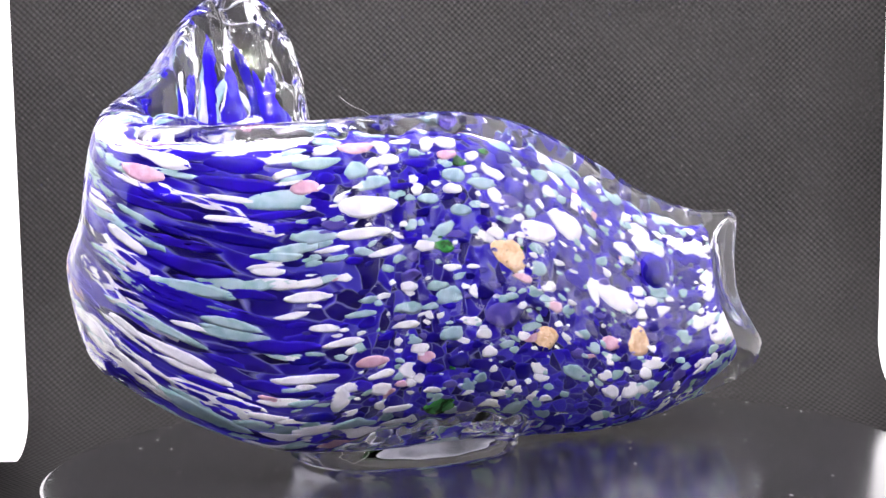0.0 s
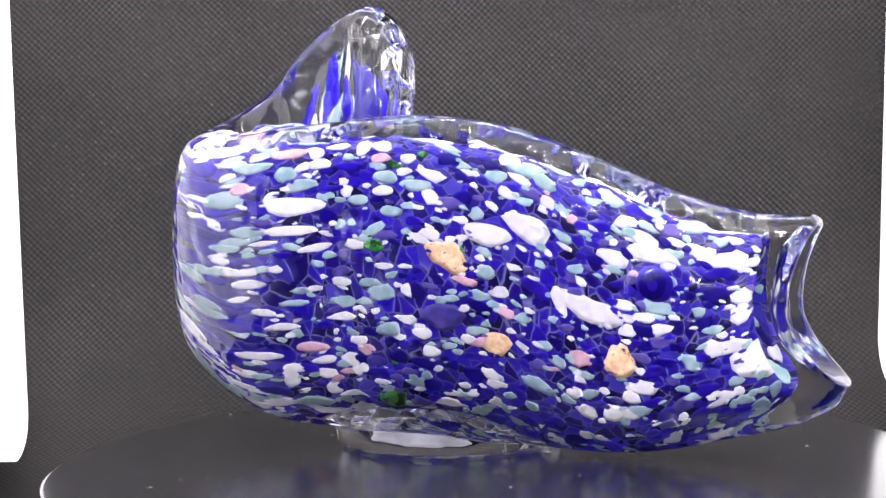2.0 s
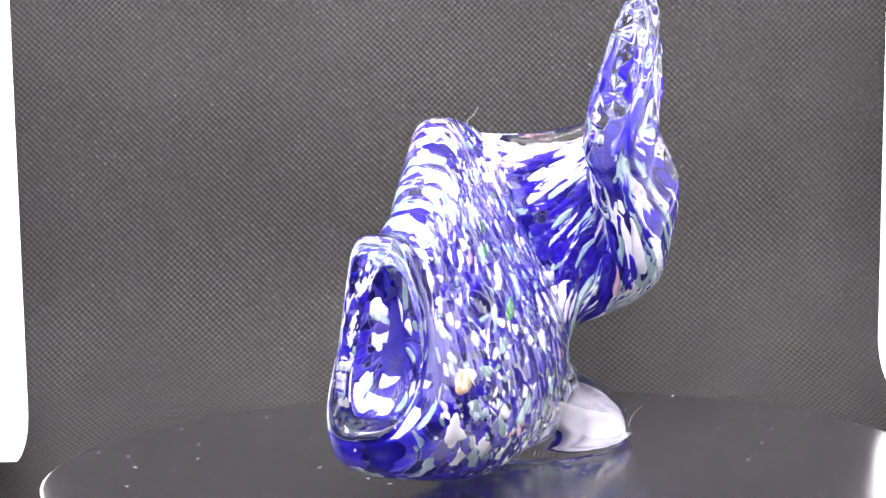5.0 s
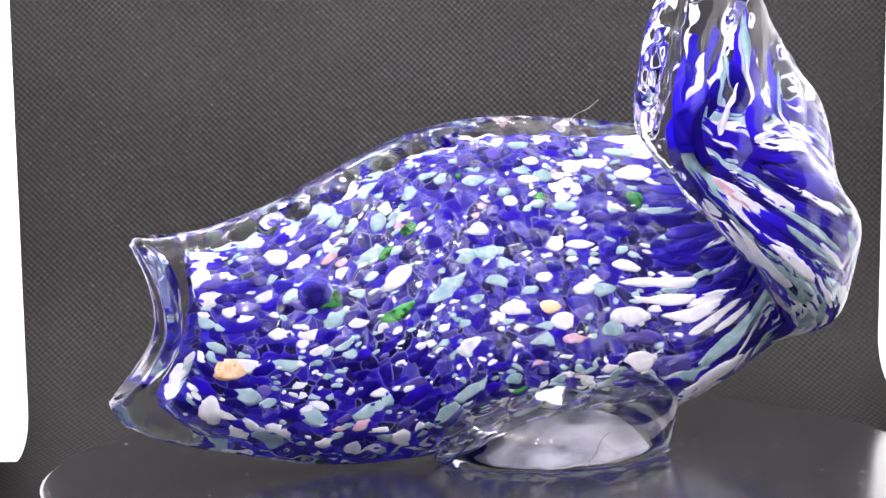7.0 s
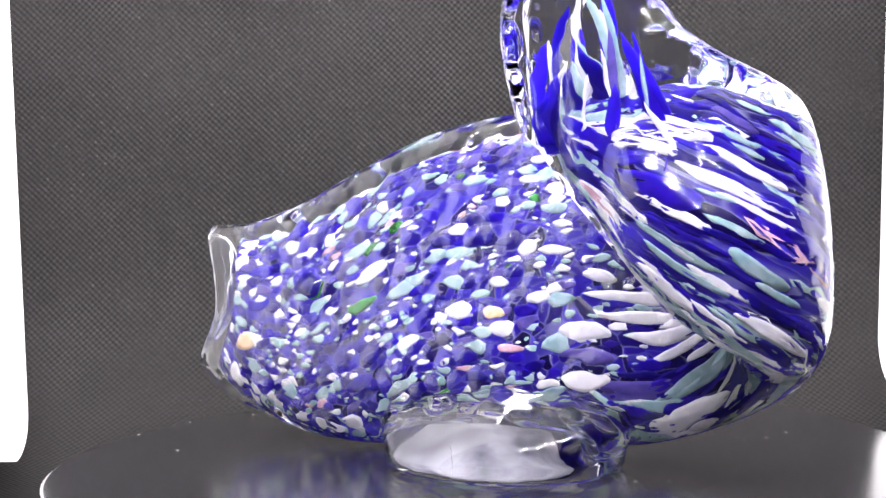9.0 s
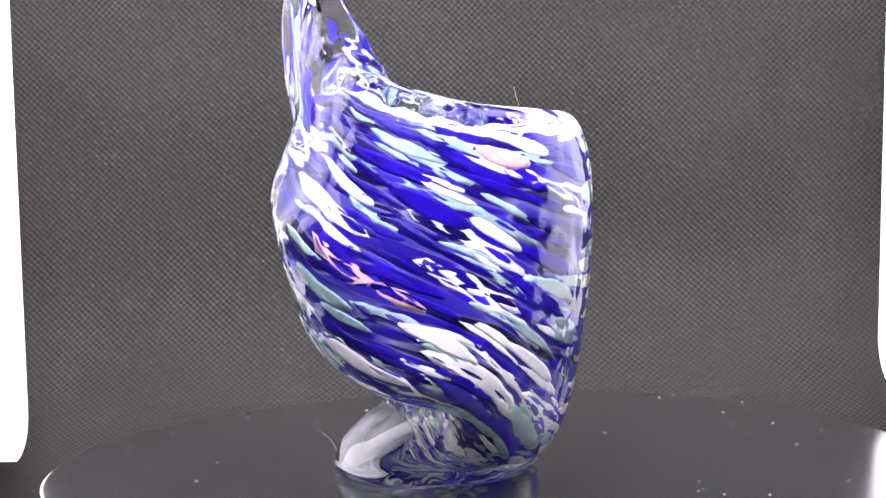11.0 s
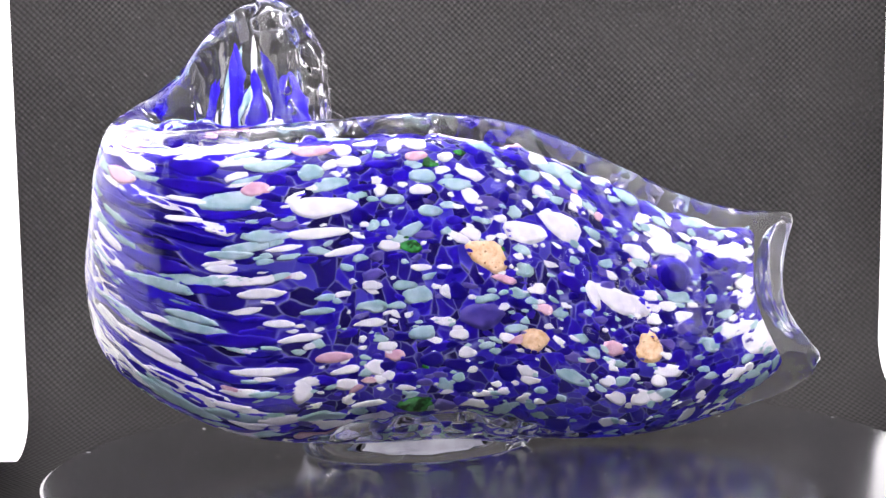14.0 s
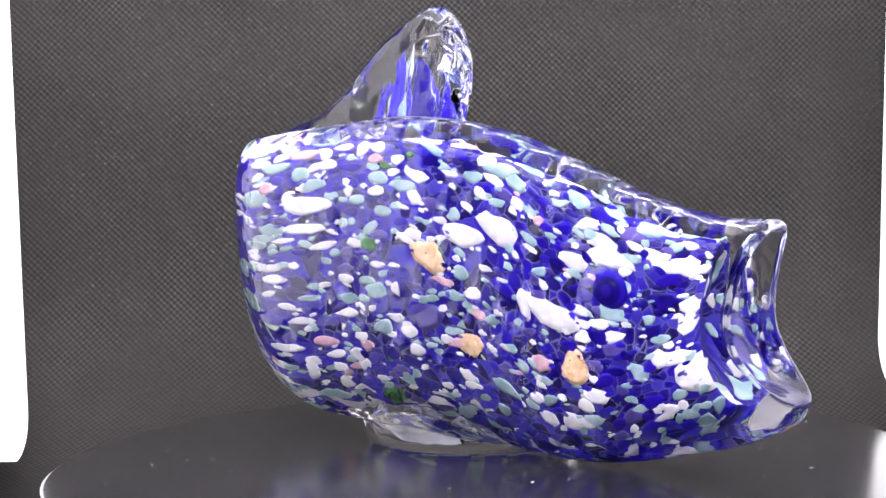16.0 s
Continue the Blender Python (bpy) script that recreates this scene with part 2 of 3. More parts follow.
backdrop_cloth()
tent_side(-0.195, "wall_left", 0.09, -0.012)
tent_side(0.1732, "wall_right", 0.096, 0.008, 0.142)


def rim_glow_panel(name, near, far):
    """Unseen glowing panel, added behind the cloth's edge to brighten the glass rims."""
    bm = bmesh.new()
    along = Vector((far[0] - near[0], far[1] - near[1], 0)).normalized()
    off = Vector((-along.y, along.x, 0)) * 0.003
    for z in (0.0, 0.46):
        for x, y, k in ((*near, -1), (*far, -1), (*far, 1), (*near, 1)):
            bm.verts.new(Vector((x, y, z)) + off * k)
    bm.verts.ensure_lookup_table()
    for f in ((0, 1, 2, 3), (4, 5, 6, 7), (0, 1, 5, 4), (1, 2, 6, 5), (2, 3, 7, 6), (3, 0, 4, 7)):
        bm.faces.new([bm.verts[i] for i in f])
    ob = mesh_object(name, bm, GLOW_CLOTH, smooth=False)
    tagged(ob, "bright white cloth side panel of the photo tent, with added glow", "tent wall", kind="structure")


rim_glow_panel("glow_panel_left", (-0.203, 0.10), (-0.246, 0.20))
rim_glow_panel("glow_panel_right", (0.1825, 0.10), (0.2155, 0.20))
slab("ceiling", (-0.25, -0.36, 0.46), (0.22, 0.23, 0.466), TENT_WHITE, "white cloth roof of the photo tent", "tent roof")
# Unseen grey shell, added to close the scene and keep reflections dark.
slab("floor", (-1.6, -1.9, -0.06), (1.6, 1.2, -0.036), SHELL_GREY, "plain dark grey surface beneath the tent", "floor")
slab("shell_north", (-1.6, 1.2, -0.06), (1.6, 1.25, 1.6), SHELL_GREY, "plain grey wall of an added unseen shell", "wall")
slab("shell_south", (-1.6, -1.95, -0.06), (1.6, -1.9, 1.6), SHELL_GREY, "plain grey wall of an added unseen shell", "wall")
slab("shell_east", (1.6, -1.9, -0.06), (1.65, 1.2, 1.6), SHELL_GREY, "plain grey wall of an added unseen shell", "wall")
slab("shell_west", (-1.65, -1.9, -0.06), (-1.6, 1.2, 1.6), SHELL_GREY, "plain grey wall of an added unseen shell", "wall")
slab("shell_top", (-1.65, -1.95, 1.6), (1.65, 1.25, 1.65), SHELL_GREY, "plain grey top of an added unseen shell", "ceiling")


# ---- turntable ----
def turntable():
    base = new("turntable")
    tagged(base, "round glossy black plastic display turntable with dust specks", "turntable")
    R, n = 0.152, 128
    prof = [(R - 0.012, -0.016), (R - 0.008, -0.014), (R - 0.006, -0.010), (R - 0.002, -0.0022), (R - 0.0003, -0.0005), (R - 0.0008, -0.0001), (R - 0.0016, 0.0), (R * 0.5, 0.0)]
    bm = bmesh.new()
    skin(bm, [[(r * math.cos(2 * math.pi * i / n), r * math.sin(2 * math.pi * i / n), z) for i in range(n)] for r, z in prof])
    part("plate", bm, TABLE_BLACK, base)
    bm = bmesh.new()
    skin(bm, [[(r * math.cos(2 * math.pi * i / 48), r * math.sin(2 * math.pi * i / 48), z) for i in range(48)] for r, z in ((0.11, FLOOR_Z), (0.112, -0.03), (0.112, -0.017), (0.11, -0.016))])
    part("plinth", bm, TABLE_BLACK, base)
    return base


TURNTABLE = turntable()

# ---- the glass fish: sections from the mouth round the tail bend to the fin ----
# each: along, across at the top, across low down, low z, high z, half width at the top, half width low down
HEAD = [
    (0.119, 0.005, 0.002, 0.026, 0.083, 0.0112, 0.0160),
    (0.100, 0.004, 0.003, 0.0135, 0.0838, 0.0112, 0.021),
    (0.075, 0.002, 0.005, 0.006, 0.091, 0.012, 0.025),
    (0.050, -0.002, 0.006, 0.003, 0.1025, 0.013, 0.028),
    (0.020, -0.008, 0.007, 0.004, 0.1150, 0.013, 0.030),
    (-0.010, -0.015, 0.006, 0.006, 0.1205, 0.013, 0.031),
    (-0.040, -0.017, 0.003, 0.007, 0.1200, 0.014, 0.028),
    (-0.075, -0.021, -0.002, 0.0105, 0.1175, 0.015, 0.025),
]
TAIL = [
    (-0.101, -0.011, 0.002, 0.0208, 0.1170, 0.0155, 0.020),
    (-0.1160, 0.009, 0.010, 0.0325, 0.119, 0.015, 0.018),
    (-0.1185, 0.030, 0.028, 0.0395, 0.127, 0.013, 0.017),
    (-0.103, 0.044, 0.041, 0.0515, 0.140, 0.0115, 0.016),
    (-0.084, 0.049, 0.041, 0.070, 0.161, 0.0085, 0.0125),
    (-0.0675, 0.0520, 0.038, 0.087, 0.1690, 0.0080, 0.0110),
    (-0.056, 0.0505, 0.037, 0.101, 0.164, 0.0075, 0.0095),
    (-0.048, 0.049, 0.039, 0.110, 0.151, 0.007, 0.007),
]
SECTIONS = np.array(HEAD + TAIL)
LAST = len(SECTIONS) - 1
EYES = [(0.0695, 0.061, -1), (0.063, 0.0595, 1)]     # along, height, side


def section(s):
    """Catmull-Rom between the sections; s runs from 0 at the mouth to LAST at the fin."""
    s = min(max(s, 0.0), LAST - 1e-6)
    i = int(s)
    f = s - i
    p0, p1, p2, p3 = (SECTIONS[min(max(i + k, 0), LAST)] for k in (-1, 0, 1, 2))
    return 0.5 * (2 * p1 + (p2 - p0) * f + (2 * p0 - 5 * p1 + 4 * p2 - p3) * f * f + (3 * p1 - p0 - 3 * p2 + p3) * f ** 3)


def smooth01(x):
    x = min(max(x, 0.0), 1.0)
    return x * x * (3 - 2 * x)


def surface(s, phi, side=0.0, top=0.0, low=0.0, bulge=False):
    """A point of the fish; side, top and low draw it inwards, in metres."""
    q = section(s)
    d = section(min(s + 0.05, LAST)) - section(max(s - 0.05, 0.0))
    along = Vector((d[0], 0.5 * (d[1] + d[2]), 0)).normalized()
    across = Vector((-along.y, along.x, 0))
    zl, zh = q[3] + low, q[4] - top
    zm, h = 0.5 * (zl + zh), 0.5 * (zh - zl)
    c, n = math.cos(phi), math.sin(phi)
    z = zm + h * math.copysign(abs(n) ** 0.85, n)
    k = smooth01((z - q[3]) / (q[4] - q[3]))
    w = max(q[6] + (q[5] - q[6]) * k - side, 0.002)
    mid = Vector((q[0], q[2] + (q[1] - q[2]) * k, 0))
    p = mid + across * (-w * math.copysign(abs(c) ** 0.6, c))
    p.z = z
    # the tail bend bellies out low down and draws in at its top
    bend = smooth01((s - 9.2) / 1.5) * smooth01((12.2 - s) / 1.2)
    p += across * (bend * (0.0045 * math.exp(-((k - 0.33) / 0.2) ** 2) - 0.0065 * smooth01((k - 0.35) / 0.4)))
    # soft folds in the drawn fin
    fold = smooth01((s - 10.4) / 0.8)
    if fold and bulge:
        p += across * (-c * fold * (0.0012 * math.sin(5.0 * s + 70 * z) + 0.0002 * math.sin(9 * s - 60 * z + 1)))
    # jaws: the lower lip juts out, the middle of the mouth draws back
    jaw = smooth01(1 - s / 1.6)
    e = (z - 0.052) / 0.03
    if bulge:
        for ex, ez, side_of in EYES:
            r2 = ((p.x - ex) ** 2 + (p.z - ez) ** 2) / 0.0095 ** 2
            if r2 < 1 and c * side_of > 0:
                p.y += side_of * 0.0034 * (1 - r2) ** 0.75
    p.x += jaw * (0.0135 * max(0, -e) ** 1.5 - 0.001 * max(0, e) - 0.010 * max(0.0, 1 - e * e))
    return p


def ring(s, n, **inset):
    return [surface(s, 2 * math.pi * i / n, **inset) for i in range(n)]


def shrink(points, k, shift):
    mid = sum(points, Vector()) / len(points)
    return [mid + (p - mid) * k + Vector(shift) for p in points]


def glass_fish():
    fish = new("glass_fish")
    tagged(fish, "blown clear glass fish with cobalt blue and white frit, on turntable", "glass figurine")
    n = 144
    rings = [ring(0.05 * i, n, bulge=True) for i in range(int(LAST / 0.05) + 1)]
    lip = rings[0]
    cavity = [(0.40, 0.0120, 0.022), (0.37, 0.0095, 0.017), (0.29, 0.007, 0.012), (0.17, 0.005, 0.008), (0.04, 0.0035, 0.006)]
    mouth = [ring(a, n, side=w, top=0.6 * h, low=h) for a, w, h in cavity]
    mouth += [shrink(lip, k, (dx, 0, 0)) for k, dx in ((0.86, 0.0012), (0.91, 0.0022), (0.96, 0.0016))]
    end = rings[-1]
    tip = [shrink(end, k, (dx, 0, 0)) for k, dx in ((0.8, 0.0015), (0.5, 0.0025), (0.2, 0.003))]
    bm = bmesh.new()
    skin(bm, mouth + rings + tip)
    casing = part("casing", bm, GLASS, fish, "clear glass casing with an open mouth and upturned tail fin")
    casing.visible_shadow = False
    return fish


CORE = [(0.2, 0.0024, 0.010, 0.013), (0.9, 0.003, 0.008, 0.009), (1.6, 0.003, 0.010, 0.007), (2.4, 0.0035, 0.0105, 0.004), (3.4, 0.0035, 0.0105, 0.005), (4.3, 0.0035, 0.010, 0.010), (6.2, 0.0035, 0.008, 0.010), (7.2, 0.0035, 0.007, 0.003), (9.8, 0.0035, 0.009, 0.003), (10.6, 0.004, 0.012, 0.003), (11.3, 0.005, 0.024, 0.004), (11.9, 0.0055, 0.040, 0.005), (12.6, 0.006, 0.048, 0.006), (13.7, 0.006, 0.046, 0.008)]


def core_inset(s):
    for a, b in zip(CORE, CORE[1:]):
        if s <= b[0]:
            f = max(0.0, (s - a[0]) / (b[0] - a[0]))
            return {k: a[i] + (b[i] - a[i]) * f for i, k in ((1, "side"), (2, "top"), (3, "low"))}
    return dict(zip(("side", "top", "low"), CORE[-1][1:]))


def core_point(s, phi):
    return surface(s, phi, **core_inset(s))


FISH = glass_fish()
S0, S1 = 0.68, 13.5


def mouth_wall(f, phi):
    """The front of the coloured layer, behind the clear mouth; f from its rim (0) inwards (1)."""
    f = min(max(f, 0.0), 1.0)
    g = f ** 1.6
    return surface(0.74 + 0.35 * f, phi, side=0.0042 + 0.0085 * g, top=0.007 + 0.013 * g, low=0.011 + 0.016 * g)


def coloured_core():
    n = 64
    steps = 150
    rings = [[core_point(S0 + (S1 - S0) * i / steps, 2 * math.pi * k / n) for k in range(n)] for i in range(steps + 1)]
    rings = [[mouth_wall(f, 2 * math.pi * k / n) for k in range(n)] for f in (1.0, 0.85, 0.6, 0.35, 0.1)] + rings
    bm = bmesh.new()
    skin(bm, rings)
    ob = part("coloured_core", bm, COBALT, FISH, "deep cobalt blue glass layer inside the casing")
    # grain follows the pull of the glass: cells are drawn out round the tail bend
    uv = ob.data.uv_layers.new(name="pull")
    reach = [0.0]
    for i in range(1, len(rings)):
        step = (sum(rings[i], Vector()) - sum(rings[i - 1], Vector())).length / n
        reach.append(reach[-1] + step / (1 + 3.5 * smooth01((S0 + (S1 - S0) * (i - 5) / steps - 6.2) / 2.2)))
    far = [0.0]
    for i in range(1, len(rings)):
        far.append(far[-1] + (sum(rings[i], Vector()) - sum(rings[i - 1], Vector())).length / n * smooth01((S0 + (S1 - S0) * (i - 5) / steps - 6.5) / 1.5))
    for face in ob.data.polygons:
        turned = [k % n for k in face.vertices if k < n * len(rings)]
        wrap = turned and max(turned) - min(turned) > n / 2
        for at, k in zip(face.loop_indices, face.vertices):
            if k < n * len(rings):
                g = k % n + (n if wrap and k % n == 0 else 0)
                uv.data[at].uv = (reach[k // n], 0.26 * g / n + 0.3 * far[k // n])


coloured_core()


# ---- frit: flakes of coloured glass melted on to the core ----
NS, NP = 250, 128
CORE_GRID = [[core_point(S0 + (S1 - S0) * i / NS, 2 * math.pi * k / NP) for k in range(NP)] for i in range(NS + 1)]


def core_clamped(s, phi):
    """The core's surface, looked up between the points of a fine net."""
    a = min(max((s - S0) / (S1 - S0), 0.0), 0.999999) * NS
    b = (phi / (2 * math.pi) % 1.0) * NP
    i, k = int(a), int(b) % NP
    a, b, j = a - i, b - int(b), (k + 1) % NP
    p, q = CORE_GRID[i], CORE_GRID[i + 1]
    return p[k].lerp(p[j], b).lerp(q[k].lerp(q[j], b), a)


def flat_rim(faces):
    """Smooth shading for a flake's top alone, not for its rim."""
    return [i >= len(faces) // 3 for i in range(len(faces))]


def flake(fn, s, phi, length, width, turn, sides, rng, lift=1.0, rough=1.0, face=None):
    """A low dome of uneven outline that follows the surface fn; verts and faces."""
    o = fn(s, phi)
    ds = (fn(s + 0.02, phi) - fn(s - 0.02, phi)) / 0.04
    dp = (fn(s, phi + 0.02) - fn(s, phi - 0.02)) / 0.04
    normal = dp.cross(ds).normalized()
    ls, lp = max(ds.length, 9e-3), max(dp.length, 4e-3)
    verts, faces = [], []
    p2, p3 = rng.uniform(0, 6.28), rng.uniform(0, 6.28)
    amp = 0.6 * rough if sides > 12 else rough
    egg = 0.2 * rough if sides > 15 else 0.0
    jit = [1 + egg * math.sin(2 * math.pi * i / sides + p3) + amp * (0.14 * math.sin(4 * math.pi * i / sides + p2) + 0.13 * math.sin(6 * math.pi * i / sides + p3) + rng.uniform(-0.13, 0.13)) for i in range(sides)]
    ca, sa = math.cos(turn), math.sin(turn)
    probe = fn(s, phi + math.pi) - o
    sign = -1.0 if normal.dot(probe) > 0 else 1.0
    if face is not None:
        sign = 1.0 if normal.dot(face) > 0 else -1.0

    def at(k, a, up):
        x, y = math.cos(a) * length * k, math.sin(a) * width * k
        x, y = x * ca - y * sa, x * sa + y * ca
        return fn(s + x / ls, phi + y / lp) + normal * sign * up * lift
    for k, up in ((1.0, -0.0003), (0.985, 0.00013), (0.6, 0.00018)):
        verts += [at(k * jit[i], 2 * math.pi * i / sides, up) for i in range(sides)]
    verts.append(at(0.0, 0.0, 0.0002))
    for r in (0, 1):
        for i in range(sides):
            j = (i + 1) % sides
            faces.append((r * sides + i, r * sides + j, (r + 1) * sides + j, (r + 1) * sides + i))
    faces += [(2 * sides + i, 2 * sides + (i + 1) % sides, 3 * sides) for i in range(sides)]
    return verts, faces


def find(along, z, side):
    """The place on the head's core at that length and height; side -1 or 1."""
    best = None
    for i in range(180):
        s = S0 + (S1 - S0) * i / NS
        for k in range(NP):
            phi = 2 * math.pi * k / NP
            if math.cos(phi) * side < 0:
                continue
            p = CORE_GRID[i][k]
            d = (p.x - along) ** 2 + (p.z - z) ** 2
            if best is None or d < best[0]:
                best = (d, s, phi)
    return best[1], best[2]


# large flakes that can be told one by one: along, height, half length, half width, turn
LARGE_NEAR = [
    ("orange", 0.001, 0.0725, 0.0076, 0.0056, -0.3), ("orange", 0.0165, 0.041, 0.0056, 0.0043, 0.1),
    ("orange", 0.0590, 0.0365, 0.0052, 0.0056, 0.5), ("green", -0.0245, 0.0225, 0.0055, 0.0034, 0.0),
    ("white", 0.0145, 0.0790, 0.0088, 0.0038, 0.15), ("white", 0.0262, 0.0812, 0.0082, 0.0050, -0.1), ("white", 0.048, 0.0535, 0.0115, 0.0046, -0.15), ("white", 0.0375, 0.0555, 0.0030, 0.0052, 0.3),
    ("green", -0.026, 0.075, 0.0045, 0.002, 0.0), ("violet", -0.003, 0.051, 0.0085, 0.0045, 0.0),
    ("pink", -0.077, 0.097, 0.0052, 0.0022, 0.0), ("white", -0.064, 0.029, 0.0034, 0.0046, 0.2),
    ("aqua", 0.0535, 0.0894, 0.0052, 0.0024, -0.2), ("aqua", 0.079, 0.079, 0.006, 0.0026, 0.3),
    ("white", -0.007, 0.1115, 0.0065, 0.0028, 0.0), ("aqua", 0.036, 0.1015, 0.0042, 0.003, -0.3), ("white", -0.049, 0.108, 0.003, 0.0022, 0.0),
    ("white", -0.030, 0.1095, 0.0034, 0.0024, 0.2), ("aqua", -0.060, 0.102, 0.0042, 0.0028, 0.0),
    ("white", 0.106, 0.040, 0.0046, 0.0070, 0.35), ("white", 0.068, 0.0705, 0.0085, 0.0034, 0.0), ("aqua", -0.010, 0.096, 0.0062, 0.0022, 0.0),
]
LARGE_FAR = [
    ("green", -0.0655, 0.088, 0.0036, 0.0034, 0.0), ("orange", 0.0925, 0.039, 0.006, 0.0034, 0.3),
    ("aqua", 0.083, 0.078, 0.0048, 0.0036, 0.0), ("white", 0.012, 0.042, 0.0048, 0.0026, 0.2),
    ("orange", -0.021, 0.051, 0.0036, 0.002, 0.0), ("white", 0.034, 0.064, 0.007, 0.003, 0.1),
    ("white", -0.028, 0.0745, 0.0042, 0.0026, 0.0), ("green", -0.004, 0.025, 0.003, 0.0024, 0.0),
    ("white", -0.04, 0.029, 0.004, 0.0026, 0.2), ("green", 0.035, 0.052, 0.007, 0.0024, 0.2),
    ("white", 0.046, 0.0935, 0.0036, 0.0036, 0.6), ("white", 0.020, 0.1055, 0.003, 0.003, 0.5), ("pink", 0.010, 0.109, 0.004, 0.003, 0.0),
    ("white", 0.098, 0.026, 0.0036, 0.0056, 0.3),
]


def frit():
    rng = random.Random(7)
    pick = ["white"] * 28 + ["aqua"] * 26 + ["blue"] * 60 + ["navy"] * 40 + ["violet"] * 9 + ["pink"] * 2 + ["green"]
    joined = {k: ([], [], []) for k in CHIP}
    cells = {}
    singles = 0

    def free(o, r):
        c = [math.floor(x / 0.006) for x in o]
        for i in range(27):
            for q, rq in cells.get((c[0] + i % 3 - 1, c[1] + i // 3 % 3 - 1, c[2] + i // 9 - 1), ()):
                if (q - o).length < 0.64 * (r + rq):
                    return False
        cells.setdefault(tuple(c), []).append((o, r))
        return True

    def room(s, phi, reach, r):
        """Room for a streak: a row of circles along it."""
        step = max((core_clamped(s + 0.1, phi) - core_clamped(s - 0.1, phi)).length / 0.2, 9e-3)
        spots = [core_clamped(s + reach * k / step, phi) for k in (-1, -0.5, 0, 0.5, 1)]
        for o in spots:
            c = [math.floor(x / 0.006) for x in o]
            for i in range(27):
                for q, rq in cells.get((c[0] + i % 3 - 1, c[1] + i // 3 % 3 - 1, c[2] + i // 9 - 1), ()):
                    if (q - o).length < 0.75 * (r + rq):
                        return False
        for o in spots:
            cells.setdefault(tuple(math.floor(x / 0.006) for x in o), []).append((o, r * 0.75))
        return True

    for side, large in ((-1, LARGE_NEAR), (1, LARGE_FAR)):
        for colour, along, z, a, b, turn in large:
            s, phi = find(along, z, side)
            free(core_point(s, phi), 0.5 * (a + b))
            v, f = flake(core_clamped, s, phi, a, b, turn, 15, rng, 1.2)
            raw_part("frit_flake", v, f, CHIP[colour], FISH, colour + " flake of melted glass frit", flat_rim(f))
            singles += 1
    # broad drawn-out streaks round the tail bend
    for size, count in ((0.0040, 260), (0.0030, 420), (0.0022, 500)):
        for _ in range(count):
            s = rng.uniform(5.0, 11.8)
            phi = rng.uniform(0, 2 * math.pi)
            streak = smooth01((s - 5.0) / 3.5)
            r = size * rng.uniform(0.8, 1.15)
            if streak < 0.3 and size > 0.0035:
                continue
            length = r * (1.3 + 3.0 * streak * rng.uniform(0.5, 1.3))
            if not room(s, phi, length * 0.8, r):
                continue
            colour = rng.choice(["white"] * 9 + ["aqua"] * 5 + ["blue"] * 8 + ["navy"] * 2 + ["pink"] + ["violet"])
            slant = 0.27 * smooth01((s - 7.3) / 1.5) * smooth01((11.5 - s) / 1.0) * max(-1.0, min(1.0, 3 * math.cos(phi)))
            v, f = flake(core_clamped, s, phi, length, r * rng.uniform(0.45, 0.85), slant + rng.uniform(-0.09, 0.09), 18, rng, 1.4, 0.8)
            raw_part("frit_streak", v, f, CHIP[colour], FISH, "", flat_rim(f))
    tries = [(0.0042, 500), (0.0034, 1200), (0.0027, 2500), (0.0020, 6000), (0.0014, 8000), (0.0009, 7000)]
    for size, count in tries:
        for _ in range(count):
            s = rng.uniform(S0 + 0.1, S1 - 0.1)
            phi = rng.uniform(0, 2 * math.pi)
            o = core_clamped(s, phi)
            streak = smooth01((s - 6.2) / 2.2)
            if streak > 0.4 and rng.random() < (0.4 if size > 0.0025 else 0.75 if size > 0.001 else 1.0):
                continue
            if o.z > section(s)[4] - 0.017 and s < 8 and rng.random() < 0.5:
                continue
            r = size * rng.uniform(0.85, 1.1)
            if not free(o, r * 0.85):
                continue
            colour = rng.choice(pick)
            if rng.random() < {"blue": 0.62, "navy": 0.5}.get(colour, 0.0):
                continue
            length = r * rng.uniform(0.95, 1.5) * (1 + 4.2 * streak * rng.uniform(0.5, 1.2))
            width = r * rng.uniform(0.5, 0.8) * (1 + 0.1 * streak)
            if s < 2.5 and colour in ("green", "pink"):
                colour = "aqua"
            if streak > 0.5 and colour in ("green", "violet"):
                colour = "blue"
            slant = 0.27 * smooth01((s - 7.3) / 1.5) * smooth01((11.5 - s) / 1.0) * max(-1.0, min(1.0, 3 * math.cos(phi)))
            v, f = flake(core_clamped, s, phi, length, width, slant + rng.uniform(-0.3, 0.3) * (1 - 0.7 * streak), 9 if size > 0.0025 else 7, rng, 1.0, 1.0 - 0.6 * streak)
            if singles < 290 and size > 0.003 and colour not in ("navy", "violet"):
                raw_part("frit_flake", v, f, CHIP[colour], FISH, "", flat_rim(f))
                singles += 1
            else:
                jv, jf, js = joined[colour]
                n = len(jv)
                jv += v
                js += flat_rim(f)
                jf += [tuple(i + n for i in g) for g in f]
    for _ in range(32):
        s, a = rng.uniform(0.1, 0.95), rng.uniform(0, 2 * math.pi)
        colour = rng.choice(["white", "aqua", "violet", "navy", "aqua"])
        size = rng.uniform(0.0018, 0.0042)
        if _ < 4:
            s, a, colour, size = 0.25, math.pi * (1.22, 1.78, 1.5, 1.36)[_], "white", 0.004
        v, f = flake(mouth_wall, s, a, size, size * rng.uniform(0.6, 1.0), rng.uniform(-1, 1), 9, rng, 1.2, 1.0, Vector((1, 0, 0)))
        jv, jf, js = joined[colour]
        n = len(jv)
        jv += v
        js += flat_rim(f)
